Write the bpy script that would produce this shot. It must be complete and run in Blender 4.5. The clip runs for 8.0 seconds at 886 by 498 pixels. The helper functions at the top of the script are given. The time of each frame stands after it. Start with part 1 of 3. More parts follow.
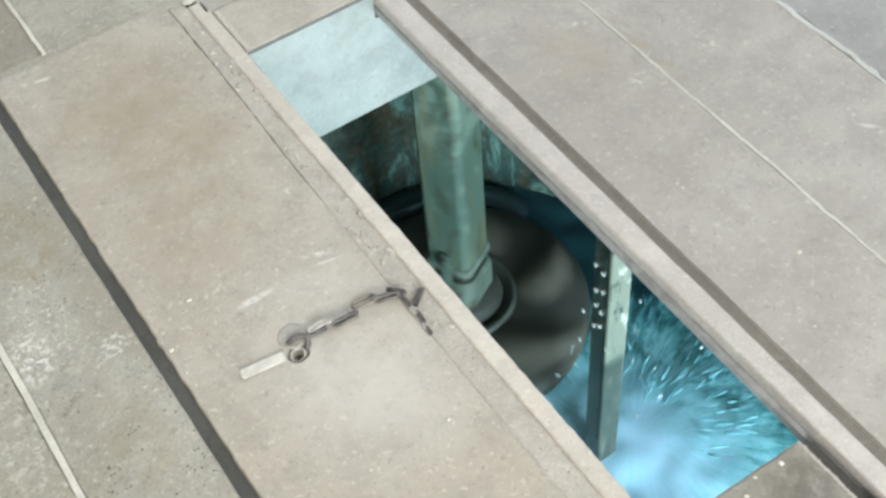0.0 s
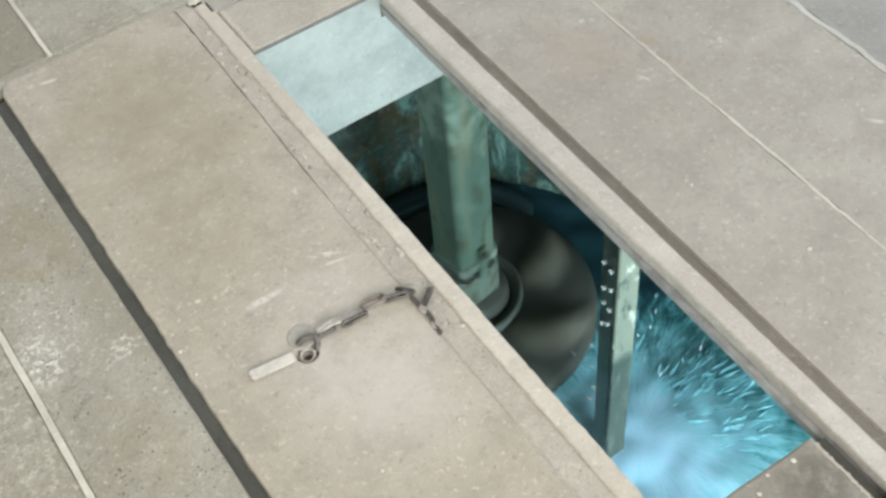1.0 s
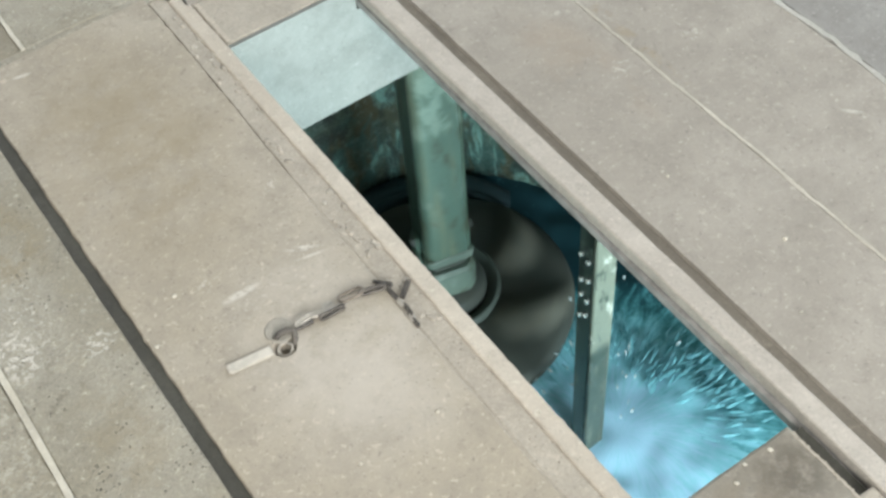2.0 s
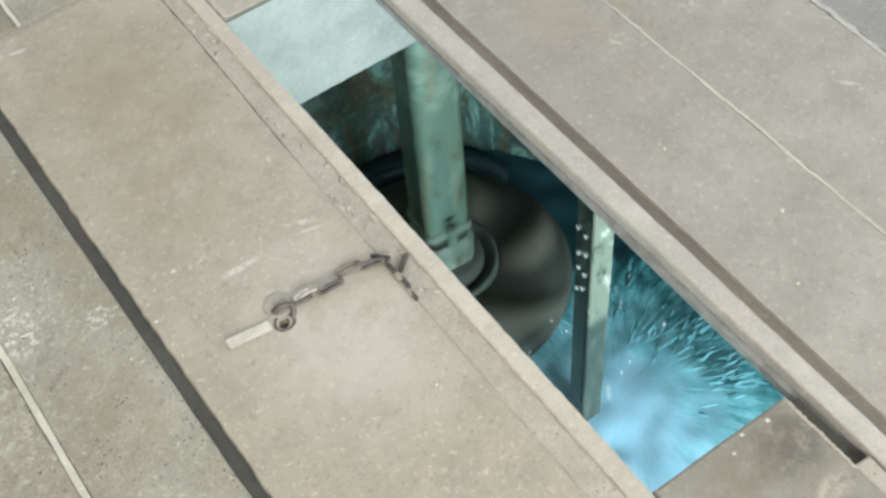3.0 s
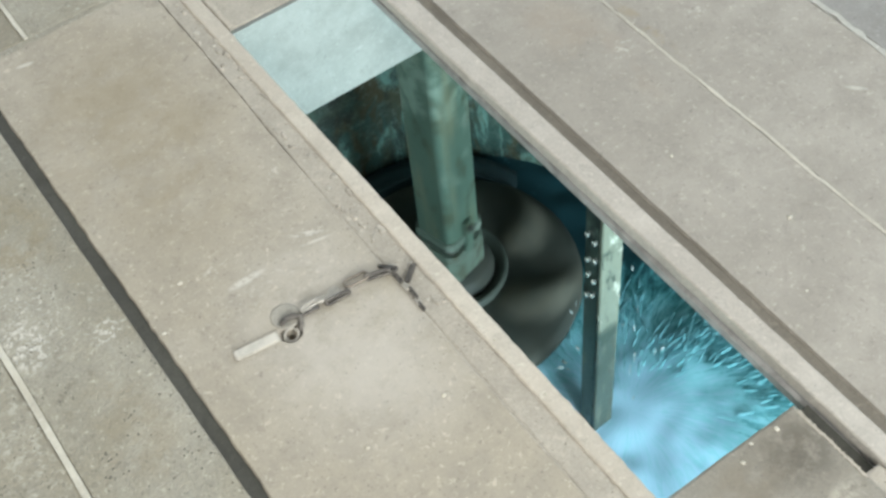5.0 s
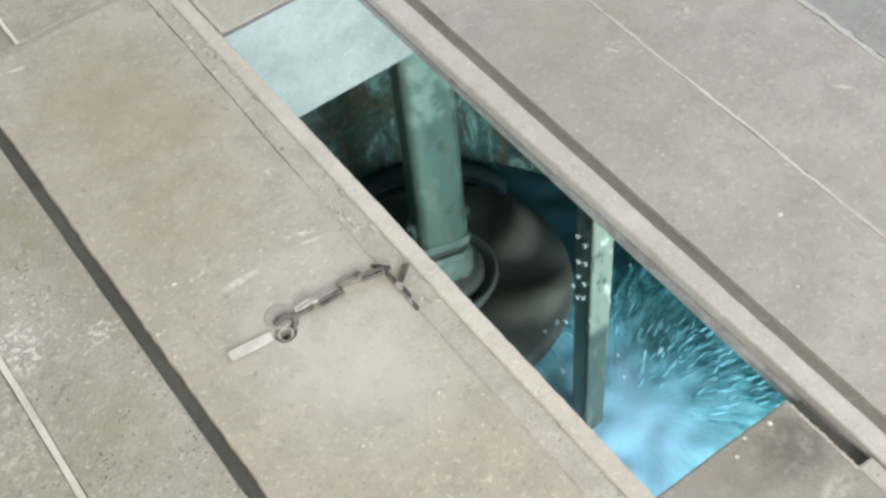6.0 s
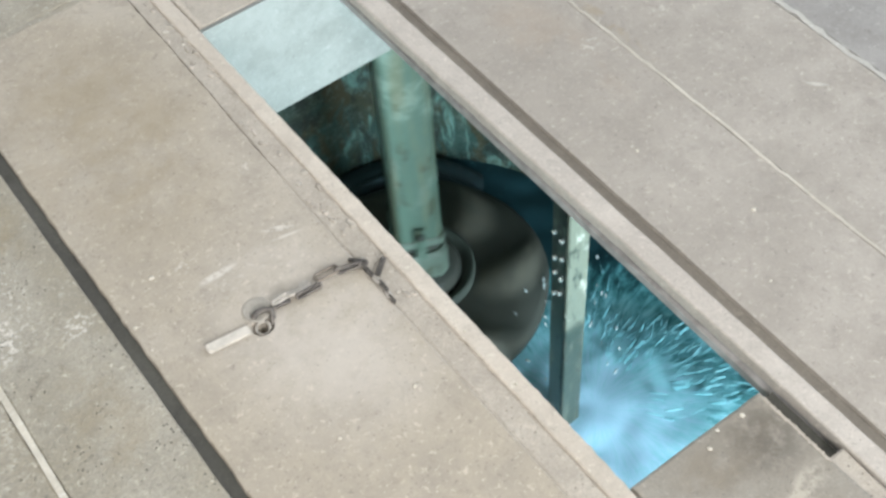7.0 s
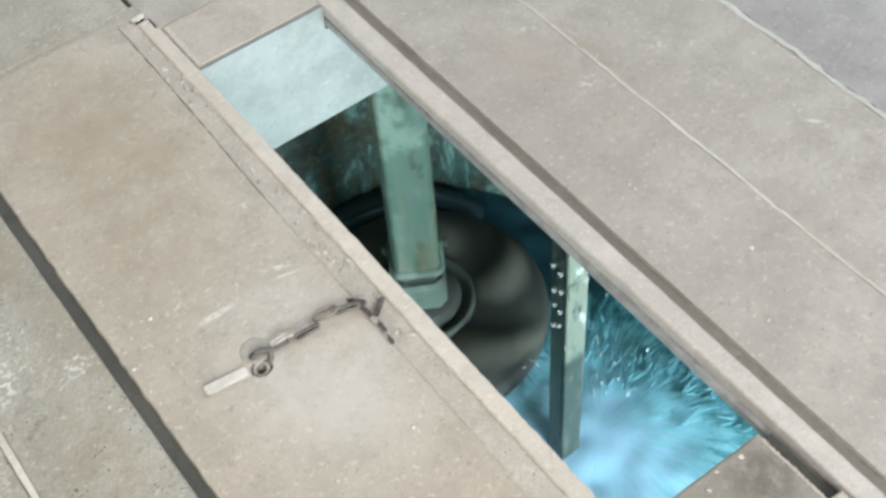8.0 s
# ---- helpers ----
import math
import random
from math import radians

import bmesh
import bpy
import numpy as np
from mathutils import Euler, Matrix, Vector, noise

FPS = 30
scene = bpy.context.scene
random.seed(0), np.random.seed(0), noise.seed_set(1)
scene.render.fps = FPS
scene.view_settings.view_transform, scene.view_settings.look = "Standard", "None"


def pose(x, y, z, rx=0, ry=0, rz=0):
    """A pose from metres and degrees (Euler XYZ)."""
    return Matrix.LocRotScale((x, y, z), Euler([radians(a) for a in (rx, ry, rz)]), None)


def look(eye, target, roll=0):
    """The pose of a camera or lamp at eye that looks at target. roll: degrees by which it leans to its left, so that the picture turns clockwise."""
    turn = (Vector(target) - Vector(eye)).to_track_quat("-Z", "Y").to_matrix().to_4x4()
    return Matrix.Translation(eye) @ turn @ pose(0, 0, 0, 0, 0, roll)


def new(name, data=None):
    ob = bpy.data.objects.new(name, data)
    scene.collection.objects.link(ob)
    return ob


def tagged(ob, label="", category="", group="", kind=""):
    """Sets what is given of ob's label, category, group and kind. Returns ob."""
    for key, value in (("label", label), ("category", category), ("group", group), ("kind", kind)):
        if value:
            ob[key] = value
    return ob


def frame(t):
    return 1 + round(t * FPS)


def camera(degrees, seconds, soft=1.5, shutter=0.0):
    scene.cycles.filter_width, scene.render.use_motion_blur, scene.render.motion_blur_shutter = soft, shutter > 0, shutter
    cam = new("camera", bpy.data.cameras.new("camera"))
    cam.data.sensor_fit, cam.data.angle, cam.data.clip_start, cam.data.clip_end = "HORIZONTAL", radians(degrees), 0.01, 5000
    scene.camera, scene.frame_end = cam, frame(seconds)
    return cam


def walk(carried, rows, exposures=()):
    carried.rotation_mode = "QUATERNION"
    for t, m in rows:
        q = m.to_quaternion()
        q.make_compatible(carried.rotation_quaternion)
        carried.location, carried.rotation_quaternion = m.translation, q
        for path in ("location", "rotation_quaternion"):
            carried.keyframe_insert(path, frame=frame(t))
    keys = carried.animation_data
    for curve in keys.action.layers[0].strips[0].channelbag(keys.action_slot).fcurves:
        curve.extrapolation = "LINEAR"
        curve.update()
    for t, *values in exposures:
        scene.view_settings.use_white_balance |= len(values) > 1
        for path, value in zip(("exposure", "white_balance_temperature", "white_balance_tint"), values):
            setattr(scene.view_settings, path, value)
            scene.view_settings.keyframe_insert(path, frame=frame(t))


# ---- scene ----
cam = camera(38.2, 8.0, soft=2.8, shutter=0.5)
PATH = [
    (0, (-0.567, -0.499, 1.531), (0.046, 0.579, -0.037), -5.5),
    (0.5, (-0.568, -0.491, 1.537), (0.038, 0.586, -0.035), -6.1),
    (1, (-0.572, -0.49, 1.529), (0.036, 0.589, -0.042), -6.1),
    (1.5, (-0.576, -0.489, 1.537), (0.041, 0.582, -0.036), -5.9),
    (2, (-0.571, -0.49, 1.528), (0.06, 0.562, -0.052), -5.3),
    (2.2, (-0.570, -0.503, 1.527), (0.054, 0.553, -0.053), -5.6),
    (3.3, (-0.575, -0.492, 1.531), (0.037, 0.519, -0.081), -5.8),
    (3.5, (-0.563, -0.492, 1.525), (0.036, 0.52, -0.092), -6.6),
    (4, (-0.561, -0.498, 1.517), (0.026, 0.526, -0.097), -7.4),
    (4.5, (-0.567, -0.495, 1.523), (0.028, 0.536, -0.084), -7.3),
    (4.7, (-0.561, -0.488, 1.532), (0.037, 0.547, -0.072), -7.0),
    (5.8, (-0.575, -0.509, 1.533), (0.038, 0.541, -0.053), -6.6),
    (6, (-0.581, -0.503, 1.528), (0.047, 0.538, -0.06), -6.4),
    (6.5, (-0.568, -0.514, 1.531), (0.061, 0.535, -0.051), -6.5),
    (7, (-0.588, -0.515, 1.533), (0.068, 0.505, -0.058), -5.0),
    (7.5, (-0.568, -0.507, 1.536), (0.063, 0.529, -0.054), -6.3),
    (8, (-0.567, -0.498, 1.554), (0.1, 0.54, -0.02), -5.2),
]
EXPOSURES = [(0, 0.2, 6200, 10), (1.5, 0.03, 6480, 9.5), (3.5, 0.03, 6380, 7.5), (4.5, 0.03, 6350, 6), (6.0, 0.09, 6280, 10.5), (7.0, 0.14, 6320, 12.5), (8.0, 0.16, 6270, 12)]
walk(cam, [(t, look(eye, target, roll)) for t, eye, target, roll in PATH], EXPOSURES)

# ---- light: daylight in the hall, an added south fill, and daylight that enters the pit by the tailrace ----
world = bpy.data.worlds.new("sky")
scene.world = world
world.use_nodes = True
_sky = world.node_tree.nodes.new("ShaderNodeTexSky")
_sky.sky_type, _sky.sun_disc = "NISHITA", False
_sky.sun_elevation, _sky.sun_rotation = radians(40), radians(60)
world.node_tree.links.new(_sky.outputs[0], world.node_tree.nodes["Background"].inputs[0])
world.node_tree.nodes["Background"].inputs[1].default_value = 0.1


def area(name, place, target, sx, sy, watts, color):
    data = bpy.data.lights.new(name, "AREA")
    data.shape, data.size, data.size_y, data.energy, data.color = "RECTANGLE", sx, sy, watts, color
    ob = new(name, data)
    ob.matrix_world = look(place, target)
    return ob


area("north_window_light", (-0.2, 3.42, 1.9), (-0.2, 0, 1.2), 3.4, 1.7, 30, (0.96, 0.98, 1.0))
area("east_window_light", (3.42, 0.6, 1.9), (0, 0.6, 1.2), 3.4, 1.7, 80, (0.84, 0.94, 1.0))
# unseen fill lamp added behind the camera to brighten the near floor
area("south_fill_light", (-0.85, -3.42, 1.9), (-0.6, 0, 1.1), 2.1, 1.7, 222, (1.0, 0.985, 0.95))
area("tailrace_light", (0.35, -1.62, -0.75), (0.45, 0.8, -1.10), 1.2, 0.9, 165, (0.76, 0.95, 1.0))

# ---- materials ----


def rgb(c):
    return (c[0], c[1], c[2], 1.0)


class Mat:
    """A small builder for node materials on world or object coordinates."""

    def __init__(self, name, coords="world"):
        self.m = bpy.data.materials.new(name)
        self.m.use_nodes = True
        self.t = self.m.node_tree
        self.b = self.t.nodes["Principled BSDF"]
        if coords == "world":
            self.p = self.node("ShaderNodeNewGeometry").outputs["Position"]
        else:
            self.p = self.node("ShaderNodeTexCoord").outputs["Object"]

    def node(self, kind):
        return self.t.nodes.new(kind)

    def link(self, a, b):
        self.t.links.new(a, b)

    def scaled(self, s, offset=(0, 0, 0)):
        n = self.node("ShaderNodeMapping")
        n.inputs["Scale"].default_value = s
        n.inputs["Location"].default_value = offset
        self.link(self.p, n.inputs["Vector"])
        return n.outputs[0]

    def noise(self, scale, detail=4.0, rough=0.6, vec=None, distort=0.0):
        n = self.node("ShaderNodeTexNoise")
        n.inputs["Scale"].default_value, n.inputs["Detail"].default_value = scale, detail
        n.inputs["Roughness"].default_value, n.inputs["Distortion"].default_value = rough, distort
        self.link(vec or self.p, n.inputs["Vector"])
        return n.outputs["Fac"]

    def cells(self, scale, vec=None):
        n = self.node("ShaderNodeTexVoronoi")
        n.inputs["Scale"].default_value = scale
        self.link(vec or self.p, n.inputs["Vector"])
        return n.outputs["Distance"]

    def ramp(self, fac, lo, hi, a=0.0, b=1.0):
        n = self.node("ShaderNodeMapRange")
        n.interpolation_type = "SMOOTHSTEP"
        for k, v in zip(("From Min", "From Max", "To Min", "To Max"), (lo, hi, a, b)):
            n.inputs[k].default_value = v
        self.link(fac, n.inputs["Value"])
        return n.outputs["Result"]

    def calc(self, op, a, b=0.0):
        n = self.node("ShaderNodeMath")
        n.operation = op
        for k, v in enumerate((a, b)):
            if isinstance(v, (int, float)):
                n.inputs[k].default_value = v
            else:
                self.link(v, n.inputs[k])
        return n.outputs[0]

    def mix(self, fac, a, b):
        n = self.node("ShaderNodeMix")
        n.data_type = "RGBA"
        if isinstance(fac, (int, float)):
            n.inputs[0].default_value = fac
        else:
            self.link(fac, n.inputs[0])
        for k, v in ((6, a), (7, b)):
            if isinstance(v, tuple):
                n.inputs[k].default_value = rgb(v)
            else:
                self.link(v, n.inputs[k])
        return n.outputs[2]

    def patch(self, x, y, length, width, turn=0.0, grain=40.0, lo=0.45, hi=0.6, soft=0.5):
        """A blot with a shape of its own round x, y, broken up by noise."""
        z = self.node("ShaderNodeSeparateXYZ")
        self.link(self.p, z.inputs[0])
        dx, dy = self.calc("SUBTRACT", z.outputs[0], x), self.calc("SUBTRACT", z.outputs[1], y)
        c, sn = math.cos(radians(turn)), math.sin(radians(turn))
        a = self.calc("DIVIDE", self.calc("ADD", self.calc("MULTIPLY", dx, c), self.calc("MULTIPLY", dy, sn)), length / 2)
        b = self.calc("DIVIDE", self.calc("SUBTRACT", self.calc("MULTIPLY", dy, c), self.calc("MULTIPLY", dx, sn)), width / 2)
        r = self.calc("SQRT", self.calc("ADD", self.calc("MULTIPLY", a, a), self.calc("MULTIPLY", b, b)))
        body = self.ramp(r, 1.0, 1.0 - soft)
        return self.calc("MULTIPLY", body, self.ramp(self.noise(grain, 5, 0.72), lo, hi))

    def done(self, color, rough=0.8, bump=None, strength=0.3, distance=0.004, metal=0.0, spec=0.5):
        if isinstance(color, tuple):
            self.b.inputs["Base Color"].default_value = rgb(color)
        else:
            self.link(color, self.b.inputs["Base Color"])
        if isinstance(rough, (int, float)):
            self.b.inputs["Roughness"].default_value = rough
        else:
            self.link(rough, self.b.inputs["Roughness"])
        self.b.inputs["Metallic"].default_value = metal
        self.b.inputs["Specular IOR Level"].default_value = spec
        if bump is not None:
            n = self.node("ShaderNodeBump")
            n.inputs["Strength"].default_value, n.inputs["Distance"].default_value = strength, distance
            self.link(bump, n.inputs["Height"])
            self.link(n.outputs[0], self.b.inputs["Normal"])
        return self.m


def concrete(name, base, other, spots=0.0, pits=0.0, grain=0.16, bump=0.25, seed=0.0, streak=None, spots_color=(0.62, 0.60, 0.53), blots=(), rugged=1.0):
    m = Mat(name)
    v = m.scaled((1, 1, 1), (seed, seed * 0.7, 0))
    large = m.ramp(m.noise(3.2, 5, 0.62, v, 0.6), 0.38, 0.62)
    color = m.mix(large, base, other)
    mid = m.ramp(m.noise(13, 5, 0.65, v), 0.35, 0.72)
    color = m.mix(m.calc("MULTIPLY", mid, 0.7), color, tuple(c * 0.74 for c in base))
    chip = m.ramp(m.noise(85, 6, 0.75, v, 0.5), 0.56, 0.66)
    color = m.mix(m.calc("MULTIPLY", chip, 0.42 * rugged), color, tuple(min(0.8, c * 1.45) for c in base))
    fleck = m.ramp(m.noise(95, 5, 0.75, m.scaled((1, 1, 1), (seed + 3, seed, 1)), 0.5), 0.59, 0.67)
    color = m.mix(m.calc("MULTIPLY", fleck, 0.5 * rugged), color, tuple(c * 0.5 for c in base))
    fine = m.noise(210, 3, 0.7, v)
    color = m.mix(m.calc("MULTIPLY", m.ramp(fine, 0.3, 0.7), grain), color, tuple(c * 0.45 for c in base))
    clot = m.ramp(m.noise(34, 6, 0.72, m.scaled((1, 1, 1), (seed * 2, 1, 4)), 0.8), 0.56, 0.66)
    color = m.mix(m.calc("MULTIPLY", clot, 0.28 * rugged), color, tuple(c * 0.66 for c in other))
    light = m.ramp(m.noise(60, 4, 0.7, v), 0.52, 0.75)
    color = m.mix(m.calc("MULTIPLY", light, 0.22), color, tuple(min(0.8, c * 1.5) for c in other))
    if streak:
        s = m.ramp(m.noise(9, 5, 0.7, m.scaled(streak, (seed, 0, 0))), 0.6, 0.78)
        color = m.mix(m.calc("MULTIPLY", s, 0.4), color, spots_color)
    if spots:
        dots = m.ramp(m.cells(75, v), 0.16, 0.08)
        where = m.ramp(m.noise(5.5, 3, 0.6, v), 0.56, 0.68)
        smear = m.ramp(m.noise(42, 5, 0.75, v), 0.56, 0.68)
        color = m.mix(m.calc("MULTIPLY", m.calc("MULTIPLY", m.calc("MAXIMUM", dots, m.calc("MULTIPLY", smear, 0.7)), where), spots), color, spots_color)
    for where, tint, amount in blots:
        color = m.mix(m.calc("MULTIPLY", m.patch(*where), amount), color, tint)
    height = m.calc("ADD", m.calc("MULTIPLY", fine, 0.35), m.noise(45, 4, 0.65, v))
    if pits:
        hole = m.ramp(m.cells(120, v), 0.22, 0.1)
        hole = m.calc("MULTIPLY", hole, m.ramp(m.noise(16, 3, 0.6, v), 0.45, 0.6))
        color = m.mix(m.calc("MULTIPLY", hole, pits), color, tuple(c * 0.3 for c in base))
        height = m.calc("SUBTRACT", height, m.calc("MULTIPLY", hole, pits))
    rough = m.ramp(mid, 0, 1, 0.62, 0.85)
    return m.done(color, rough, height, min(1.0, bump * 1.7), 0.004)


PALE = (0.66, 0.64, 0.58)
M_COVER = concrete("worn_brown_concrete", (0.44, 0.398, 0.33), (0.405, 0.36, 0.285), 0.25, 0.4, seed=3.1, rugged=1.7, blots=(
    ((-0.25, 1.02, 0.42, 0.75, 0, 5.0, 0.30, 0.6, 0.7), (0.31, 0.26, 0.175), 0.65),
    ((-0.18, 0.46, 0.40, 0.56, 0, 9.0, 0.25, 0.6, 0.8), (0.55, 0.51, 0.455), 0.65),
    ((-0.248, 0.643, 0.085, 0.018, 0, 90.0, 0.38, 0.55, 0.7), PALE, 0.75), ((-0.130, 0.660, 0.075, 0.014, -28, 90.0, 0.42, 0.56, 0.7), PALE, 0.7),
    ((-0.125, 0.640, 0.060, 0.007, -12, 90.0, 0.4, 0.55, 0.7), PALE, 0.6), ((-0.28, 0.688, 0.06, 0.03, 30, 80.0, 0.5, 0.6, 0.7), PALE, 0.6),
    ((-0.106, 0.80, 0.035, 0.022, 60, 80.0, 0.48, 0.6, 0.7), PALE, 0.6), ((-0.323, 1.285, 0.040, 0.010, -10, 60.0, 0.3, 0.5, 0.6), PALE, 0.7),
    ((-0.19, 0.61, 0.20, 0.12, 0, 60.0, 0.52, 0.66, 0.7), PALE, 0.35)))
M_RIGHT = concrete("smooth_grey_brown_concrete", (0.395, 0.364, 0.318), (0.352, 0.322, 0.279), 0.22, 0.15, seed=7.4, rugged=1.4, blots=(
    ((0.495, 0.657, 0.07, 0.04, 20, 70.0, 0.5, 0.62, 0.7), PALE, 0.55), ((0.499, 0.832, 0.05, 0.02, -30, 70.0, 0.45, 0.6, 0.7), PALE, 0.6),
    ((0.652, 0.651, 0.05, 0.05, 0, 70.0, 0.5, 0.62, 0.7), PALE, 0.45), ((0.45, 0.70, 0.16, 0.5, 0, 6.0, 0.42, 0.6, 0.6), (0.34, 0.285, 0.225), 0.5),
    ((0.724, 0.352, 0.05, 0.012, -50, 60.0, 0.4, 0.55, 0.7), PALE, 0.5), ((0.56, 0.75, 0.03, 0.5, 0, 30.0, 0.45, 0.6, 0.6), (0.30, 0.245, 0.16), 0.5)))
M_FAR = concrete("darker_grey_concrete", (0.325, 0.314, 0.295), (0.29, 0.279, 0.26), 0.2, 0.15, seed=13.4, rugged=1.4)
M_ROUGH = concrete("rough_spattered_concrete", (0.45, 0.425, 0.355), (0.335, 0.305, 0.232), 0.9, 0.9, 0.45, 0.7, seed=11.2, rugged=1.75, blots=(
    ((-0.567, 0.745, 0.08, 0.13, 0, 95.0, 0.50, 0.57, 0.5), PALE, 0.9), ((-0.462, 0.694, 0.07, 0.06, 0, 80.0, 0.50, 0.58, 0.6), PALE, 0.85),
    ((-0.50, 0.95, 0.15, 0.28, 0, 12.0, 0.42, 0.6, 0.6), (0.28, 0.235, 0.15), 0.6), ((-0.53, 0.80, 0.12, 0.3, 0, 110.0, 0.55, 0.62, 0.6), PALE, 0.6),
    ((-0.64, 0.70, 0.16, 0.6, 0, 60.0, 0.50, 0.62, 0.6), (0.56, 0.54, 0.47), 0.55), ((-0.62, 0.62, 0.3, 0.9, 0, 45.0, 0.54, 0.66, 0.5), (0.20, 0.185, 0.15), 0.6),
    ((-0.50, 0.52, 0.14, 0.3, 0, 14.0, 0.42, 0.6, 0.6), (0.29, 0.25, 0.175), 0.5)))
M_BACK = concrete("stained_brown_concrete", (0.345, 0.315, 0.25), (0.26, 0.235, 0.175), 0.5, 0.7, 0.35, 0.5, seed=15.0, rugged=1.6)
M_LEDGE = concrete("chipped_pale_concrete", (0.49, 0.447, 0.378), (0.445, 0.40, 0.335), 0.3, 0.6, 0.3, 0.5, seed=5.0)
M_LIP = concrete("pale_worn_edge_concrete", (0.60, 0.545, 0.465), (0.52, 0.465, 0.39), 0.3, 0.3, 0.2, 0.3, seed=2.0)
M_BAR = concrete("dusty_edge_bar", (0.55, 0.51, 0.455), (0.47, 0.43, 0.38), 0.3, 0.35, 0.25, 0.35, seed=9.0)
M_NEAR = concrete("stained_end_concrete", (0.33, 0.308, 0.262), (0.27, 0.245, 0.20), 0.5, 0.4, 0.25, 0.4, seed=1.3, blots=(
    ((0.190, -0.056, 0.15, 0.14, 30, 42.0, 0.34, 0.58, 0.8), (0.10, 0.088, 0.07), 0.75), ((0.16, -0.05, 0.20, 0.10, 20, 26.0, 0.40, 0.60, 0.7), (0.15, 0.13, 0.10), 0.55), ((0.10, -0.05, 0.16, 0.09, 0, 14.0, 0.4, 0.6, 0.6), (0.22, 0.19, 0.145), 0.6),
    ((0.235, -0.03, 0.018, 0.10, 0, 60.0, 0.35, 0.55, 0.6), (0.52, 0.48, 0.39), 0.7), ((0.17, -0.145, 0.14, 0.05, 20, 40.0, 0.38, 0.55, 0.6), (0.52, 0.48, 0.40), 0.6)))
M_GROOVE = concrete("dark_dirt", (0.098, 0.097, 0.082), (0.070, 0.069, 0.059), 0.0, 0.3, 0.3, 0.5, seed=6.0)
M_SLOT = concrete("brown_dirt", (0.27, 0.245, 0.205), (0.20, 0.18, 0.15), 0.0, 0.3, 0.3, 0.5, seed=6.6)
M_MORTAR = concrete("pale_mortar", (0.58, 0.545, 0.47), (0.45, 0.415, 0.355), 0.2, 0.2, 0.2, 0.5, seed=4.0)
M_PALE = concrete("pale_joint_strip", (0.66, 0.63, 0.54), (0.56, 0.52, 0.43), 0.2, 0.2, 0.2, 0.4, seed=4.2)
M_WHITE = concrete("whitish_mortar", (0.60, 0.59, 0.55), (0.43, 0.415, 0.375), 0.2, 0.2, 0.2, 0.5, seed=4.6)
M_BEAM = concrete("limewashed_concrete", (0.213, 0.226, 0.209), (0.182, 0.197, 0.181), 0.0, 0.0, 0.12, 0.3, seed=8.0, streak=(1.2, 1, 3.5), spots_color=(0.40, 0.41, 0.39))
M_PLASTER = concrete("white_plaster", (0.70, 0.69, 0.66), (0.64, 0.63, 0.6), seed=1.0)


def wet_wall():
    m = Mat("wet_stained_wall")
    color = m.mix(m.ramp(m.noise(5, 5, 0.65, None, 0.7), 0.38, 0.62), (0.046, 0.050, 0.030), (0.028, 0.058, 0.050))
    drip = m.ramp(m.noise(8, 6, 0.68, m.scaled((1.5, 1.5, 0.42)), 1.0), 0.50, 0.64)
    color = m.mix(m.calc("MULTIPLY", drip, 0.85), color, (0.13, 0.245, 0.215))
    rust = m.ramp(m.noise(11, 5, 0.7, m.scaled((1.4, 1.4, 0.5), (3, 1, 2)), 0.8), 0.52, 0.62)
    color = m.mix(m.calc("MULTIPLY", rust, 0.75), color, (0.050, 0.038, 0.018))
    black = m.ramp(m.noise(6, 6, 0.7, m.scaled((1.3, 1.3, 0.7), (8, 4, 1)), 0.6), 0.50, 0.60)
    color = m.mix(m.calc("MULTIPLY", black, 0.8), color, (0.016, 0.020, 0.018))
    fine = m.ramp(m.noise(38, 5, 0.7), 0.5, 0.66)
    color = m.mix(m.calc("MULTIPLY", fine, 0.4), color, (0.11, 0.15, 0.125))
    return m.done(color, 0.5, m.noise(30, 5), 0.5, 0.01, spec=0.3)


M_WET = wet_wall()


